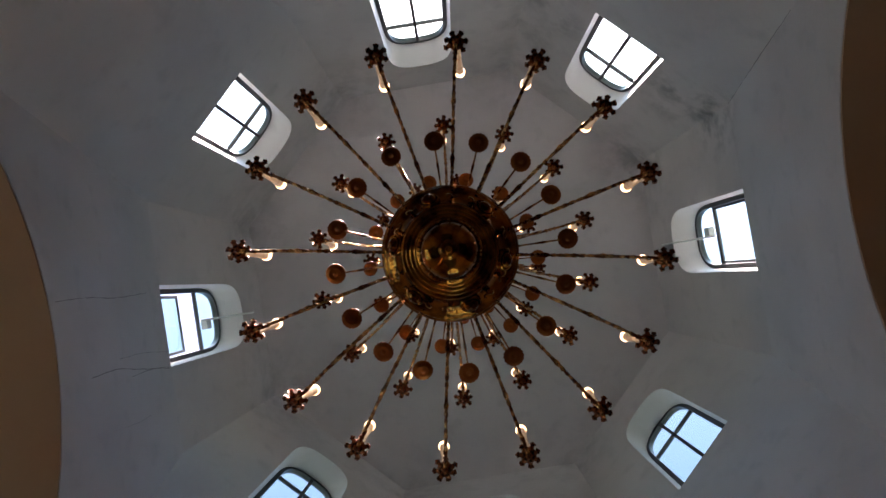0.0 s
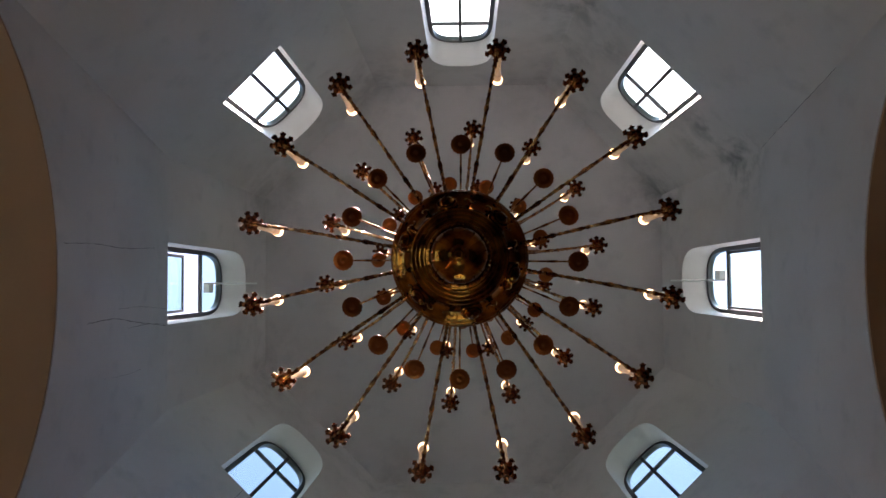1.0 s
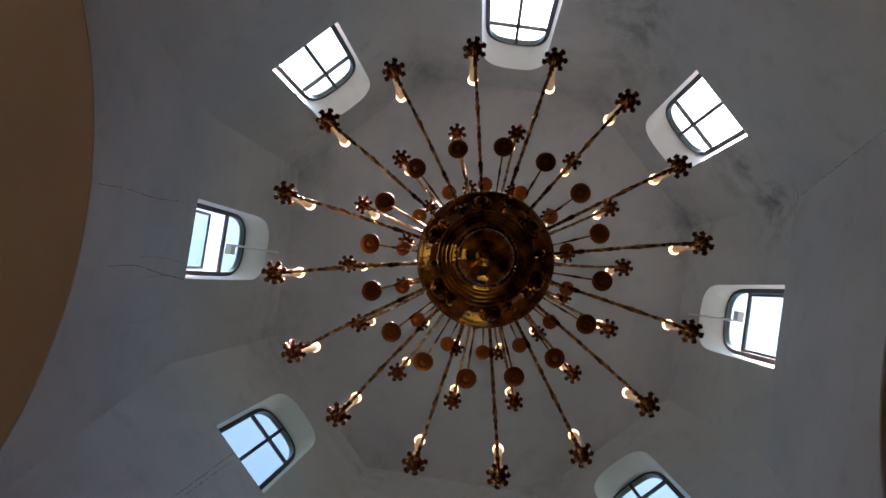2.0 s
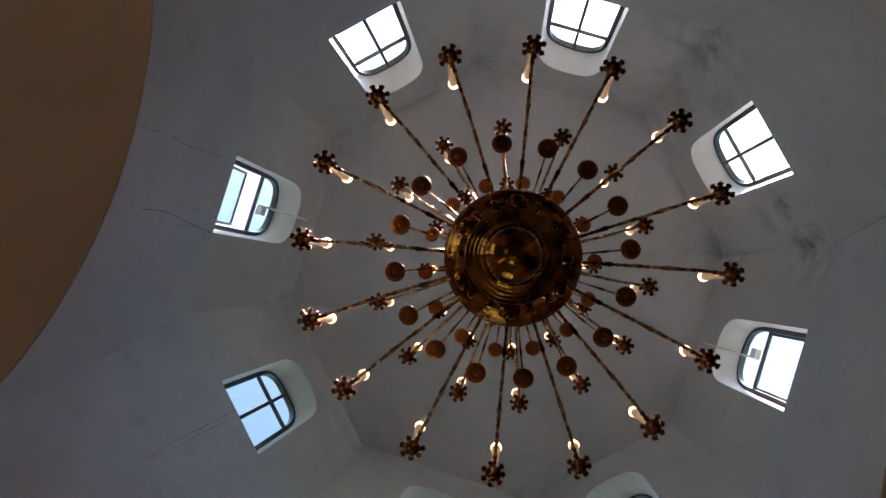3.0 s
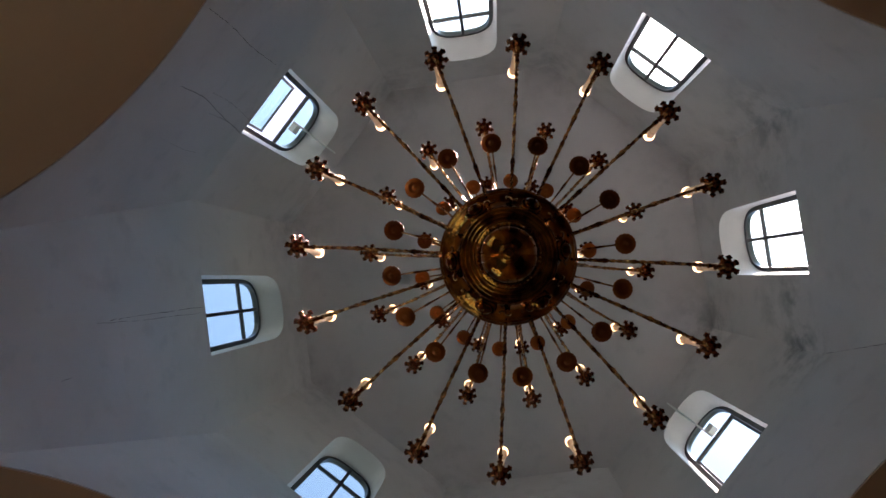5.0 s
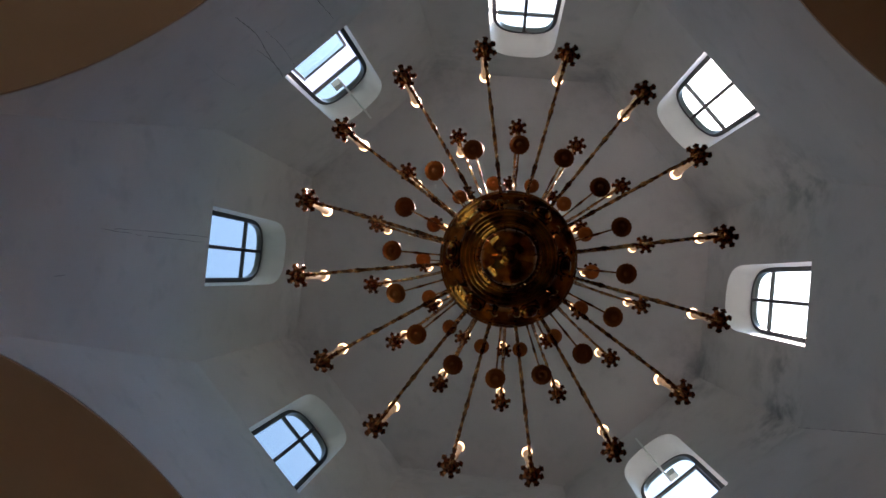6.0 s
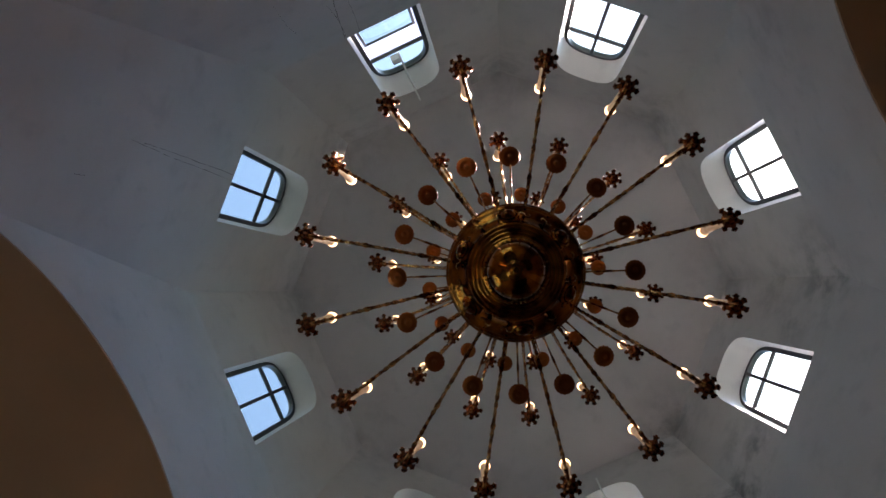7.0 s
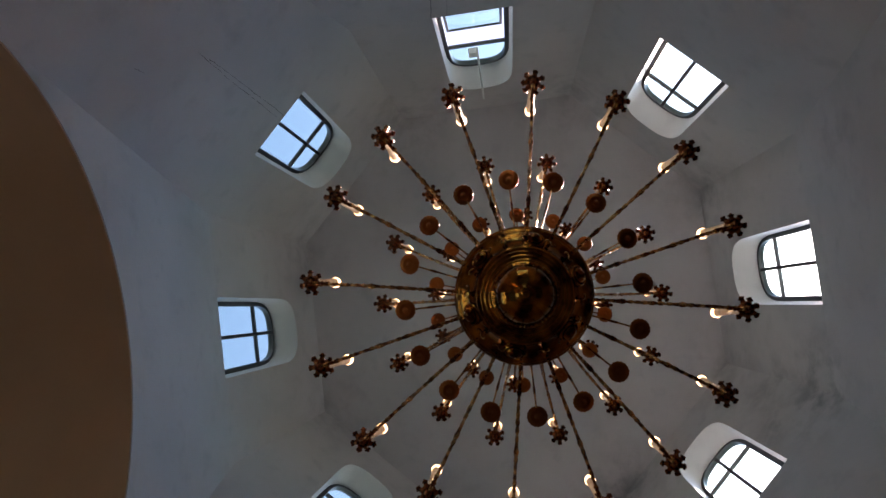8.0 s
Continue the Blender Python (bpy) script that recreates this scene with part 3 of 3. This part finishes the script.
def twisted_bar(bm, pts, half, turn):
    """A square bar that twists along its way."""
    rings, side = [], None
    for i, p in enumerate(pts):
        t = (pts[min(i + 1, len(pts) - 1)] - pts[max(i - 1, 0)]).normalized()
        side = Vector((0, 1, 0)) if side is None else side
        up = t.cross(side)
        w = half * (1.0 + 0.1 * math.sin(i * 1.9) + 0.12 * math.sin(i * 0.53))
        rings.append([bm.verts.new(p + (side * math.cos(i * turn + k * math.pi / 2) + up * math.sin(i * turn + k * math.pi / 2)) * w) for k in range(4)])
    for p, q in zip(rings, rings[1:]):
        for k in range(4):
            bm.faces.new((p[k], p[(k + 1) % 4], q[(k + 1) % 4], q[k]))
    bm.faces.new(rings[0][::-1])
    bm.faces.new(rings[-1])


def arm_mesh(r0, z0, r1, z1, dip):
    """A scrolled arm in the x-z plane with rope twist, leaves and a curl."""
    bm = bmesh.new()
    if z1 - z0 > 0.3:  # an upper tier: its arms climb steeply from the column and level out under the cups
        dr, dz = r1 - r0, z1 - z0
        pts = bezier([(r0, 0, z0), (r0 + dr * 0.2, 0, z0 + dz * 0.02), (r0 + dr * 0.36, 0, z0 + dz * 0.3), (r0 + dr * 0.5, 0, z0 + dz * 0.68), (r0 + dr * 0.72, 0, z1 - dip), (r1, 0, z1 - 0.012)], 16)
    else:
        pts = bezier([(r0, 0, z0), (r0 + (r1 - r0) * 0.25, 0, z0 - dip * 0.5), (r0 + (r1 - r0) * 0.6, 0, min(z0, z1) - dip), (r0 + (r1 - r0) * 0.88, 0, z1 - dip * 0.7), (r1, 0, z1 - 0.012)], 20)
    twisted_bar(bm, pts, 0.0062, 0.62)
    for i in range(14, len(pts) - 10, 21):  # pairs of leaves along the arm
        p, d = pts[i], (pts[i + 1] - pts[i]).normalized()
        for sgn in (-1, 1):
            tube(bm, [p, p + d * 0.018 + Vector((0, sgn * 0.006, -0.003)), p + d * 0.03 + Vector((0, sgn * 0.005, -0.005))], [0.003, 0.0032, 0.001], 5, 0.6)
    up = [pts[len(pts) // 2] + Vector((0.06 * math.cos(a) * (1 - a / 9), 0, 0.055 + 0.05 * math.sin(a) * (1 - a / 9))) for a in [-1.57 + 0.5 * j for j in range(12)]]
    tube(bm, up, [0.004] * 12, 6)
    return mesh_of("arm", bm, BRASS_FLECKED)


def cup_mesh(rad):
    """A cast drip cup: a small dish on a boss, with seven curled leaves that end in forked knobs."""
    bm = bmesh.new()
    lathe(bm, [(0, -0.036), (rad * 0.1, -0.035), (rad * 0.16, -0.029), (rad * 0.12, -0.022), (rad * 0.34, -0.012), (rad * 0.58, -0.002), (rad * 0.64, 0.008), (rad * 0.58, 0.009), (rad * 0.2, -0.004), (0, -0.004)], 16)
    rng = random.Random(11)
    for i in range(7):
        a = 2 * math.pi * i / 7 + rng.uniform(-0.08, 0.08)
        out, side = Vector((math.cos(a), math.sin(a), 0)), Vector((-math.sin(a), math.cos(a), 0))
        reach = rad * rng.uniform(0.9, 1.04)
        z = Vector((0, 0, 1))
        tube(bm, [out * rad * 0.36 - z * 0.008, out * rad * 0.58 - z * 0.003, out * reach * 0.8 + z * 0.004, out * reach - z * 0.002], [rad * 0.24, rad * 0.27, rad * 0.19, rad * 0.15], 6, 0.7)
        for sgn in (-1, 1):
            tip = out * reach * rng.uniform(0.86, 0.96) + side * sgn * rad * 0.18
            tube(bm, [out * reach * 0.76 + z * 0.003, tip * 0.97 + z * 0.003, tip - z * 0.004], [rad * 0.09, rad * 0.12, rad * 0.08], 5, 0.8)
    return mesh_of("cup", bm, CUP, radians(50))


def disc_mesh(rad):
    """A scalloped round rosette, hollow underneath with a boss."""
    bm = bmesh.new()
    seg = 48
    prof = [(0, -0.009), (0.14, -0.0082), (0.22, -0.005), (0.27, -0.004), (0.42, -0.005), (0.55, -0.0065), (0.62, -0.0062), (0.7, -0.0042), (0.9, -0.003), (1.0, 0.001), (1.0, 0.005), (0.5, 0.008), (0, 0.008)]
    rings = []
    for u, zz in prof:
        if u == 0:
            rings.append([bm.verts.new((0, 0, zz))])
            continue
        rings.append([bm.verts.new((rad * u * (1 + (0.035 * math.cos(16 * 2 * math.pi * i / seg) if u > 0.85 else 0)) * math.cos(2 * math.pi * i / seg), rad * u * (1 + (0.035 * math.cos(16 * 2 * math.pi * i / seg) if u > 0.85 else 0)) * math.sin(2 * math.pi * i / seg), zz)) for i in range(seg)])
    for p, q in zip(rings, rings[1:]):
        for i in range(seg):
            j = (i + 1) % seg
            if len(p) == 1:
                bm.faces.new((p[0], q[j], q[i]))
            elif len(q) == 1:
                bm.faces.new((p[i], p[j], q[0]))
            else:
                bm.faces.new((p[i], p[j], q[j], q[i]))
    return mesh_of("rosette", bm, ROSETTE, radians(50))


def sleeve_mesh():
    bm = bmesh.new()
    lathe(bm, [(0, 0.0), (0.016, 0.0), (0.016, 0.012), (0.0135, 0.016), (0.0125, 0.25), (0.0135, 0.262), (0.0135, 0.27), (0.012, 0.28), (0.0135, 0.3), (0.0165, 0.325), (0.0168, 0.338), (0, 0.338)], 16)
    return mesh_of("candle_sleeve", bm, SLEEVE, radians(50))


def bulb_mesh():
    bm = bmesh.new()
    lathe(bm, [(0.0168, 0.339), (0.0188, 0.35), (0.0195, 0.362), (0.0185, 0.376), (0.0155, 0.388), (0.011, 0.396), (0.005, 0.4), (0, 0.401)], 18)
    return mesh_of("bulb", bm, BULB, radians(80))


SLEEVE_ME, BULB_ME, CUP_ME, DISC_ME = sleeve_mesh(), bulb_mesh(), cup_mesh(0.04), disc_mesh(0.0355)


# small turns of single arms out of the even spacing, in radians
ARM_TURN = {16: {0: -0.01, 3: 0.009, 5: 0.005, 7: -0.018, 10: -0.005, 13: 0.034, 14: 0.006}, 14: {0: 0.008, 2: 0.006, 4: 0.006, 6: -0.007, 8: -0.026}, 12: {}}


def tier(count, phase, r0, z0, r1, z1, dip, disc_r, disc_z, disc_phase, hub_r):
    arm = arm_mesh(r0, z0 - z1, r1, 0.0, dip)
    bm = bmesh.new()
    n = 14
    pts = [(hub_r + (disc_r - hub_r) * i / n, 0, -0.012 * math.sin(math.pi * i / n)) for i in range(n + 1)]
    tube(bm, pts, [0.0032 + (0.0018 if i % 4 == 2 else 0) for i in range(n + 1)], 7)
    rod = mesh_of("rod", bm, BRASS_FLECKED, radians(60))
    for i in range(count):
        a = phase + 2 * math.pi * i / count
        jit = ARM_TURN[count].get(i, random.uniform(-0.005, 0.005))
        ob = part("arm", arm, BRASS_FLECKED, chandelier)
        ob.matrix_basis = Matrix.Translation((0, 0, z1 - BASE)) @ Matrix.Rotation(a + jit, 4, "Z")
        cup = part("cup", CUP_ME, BRASS_FLECKED, ob, "leafy dark brass drip cup")
        cup.matrix_basis = pose(r1, 0, 0, random.uniform(-4, 4), random.uniform(-4, 4), random.uniform(0, 45))
        lean = pose(r1, 0, 0.008, random.uniform(-2, 2), random.uniform(-2, 2), 0)
        sl = part("candle_sleeve", SLEEVE_ME, SLEEVE, ob, "cream candle sleeve with a faint added glow")
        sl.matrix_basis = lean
        bu = part("bulb", BULB_ME, BULB, ob, "lit warm candle bulb")
        bu.matrix_basis = lean
        a = disc_phase + 2 * math.pi * i / count
        ro = part("rod", rod, BRASS_FLECKED, chandelier)
        ro.matrix_basis = Matrix.Translation((0, 0, disc_z - BASE)) @ Matrix.Rotation(a + random.uniform(-0.01, 0.01), 4, "Z")
        di = part("rosette", DISC_ME, ROSETTE, ro, "round scalloped reddish brass rosette")
        di.matrix_basis = pose(disc_r, 0, -0.004, random.uniform(-9, 9), random.uniform(-14, 4), 0)


tier(16, 0.185, 0.19, 4.13, 0.681, 4.2, 0.05, 0.407, 4.436, 0.005, 0.09)
tier(14, 0.315, 0.1, 4.45, 0.58, 5.049, 0.05, 0.395, 5.45, 0.09, 0.06)
tier(12, 0.2, 0.14, 4.95, 0.43, 5.8, 0.04, 0.3, 6.3, 0.0, 0.02)
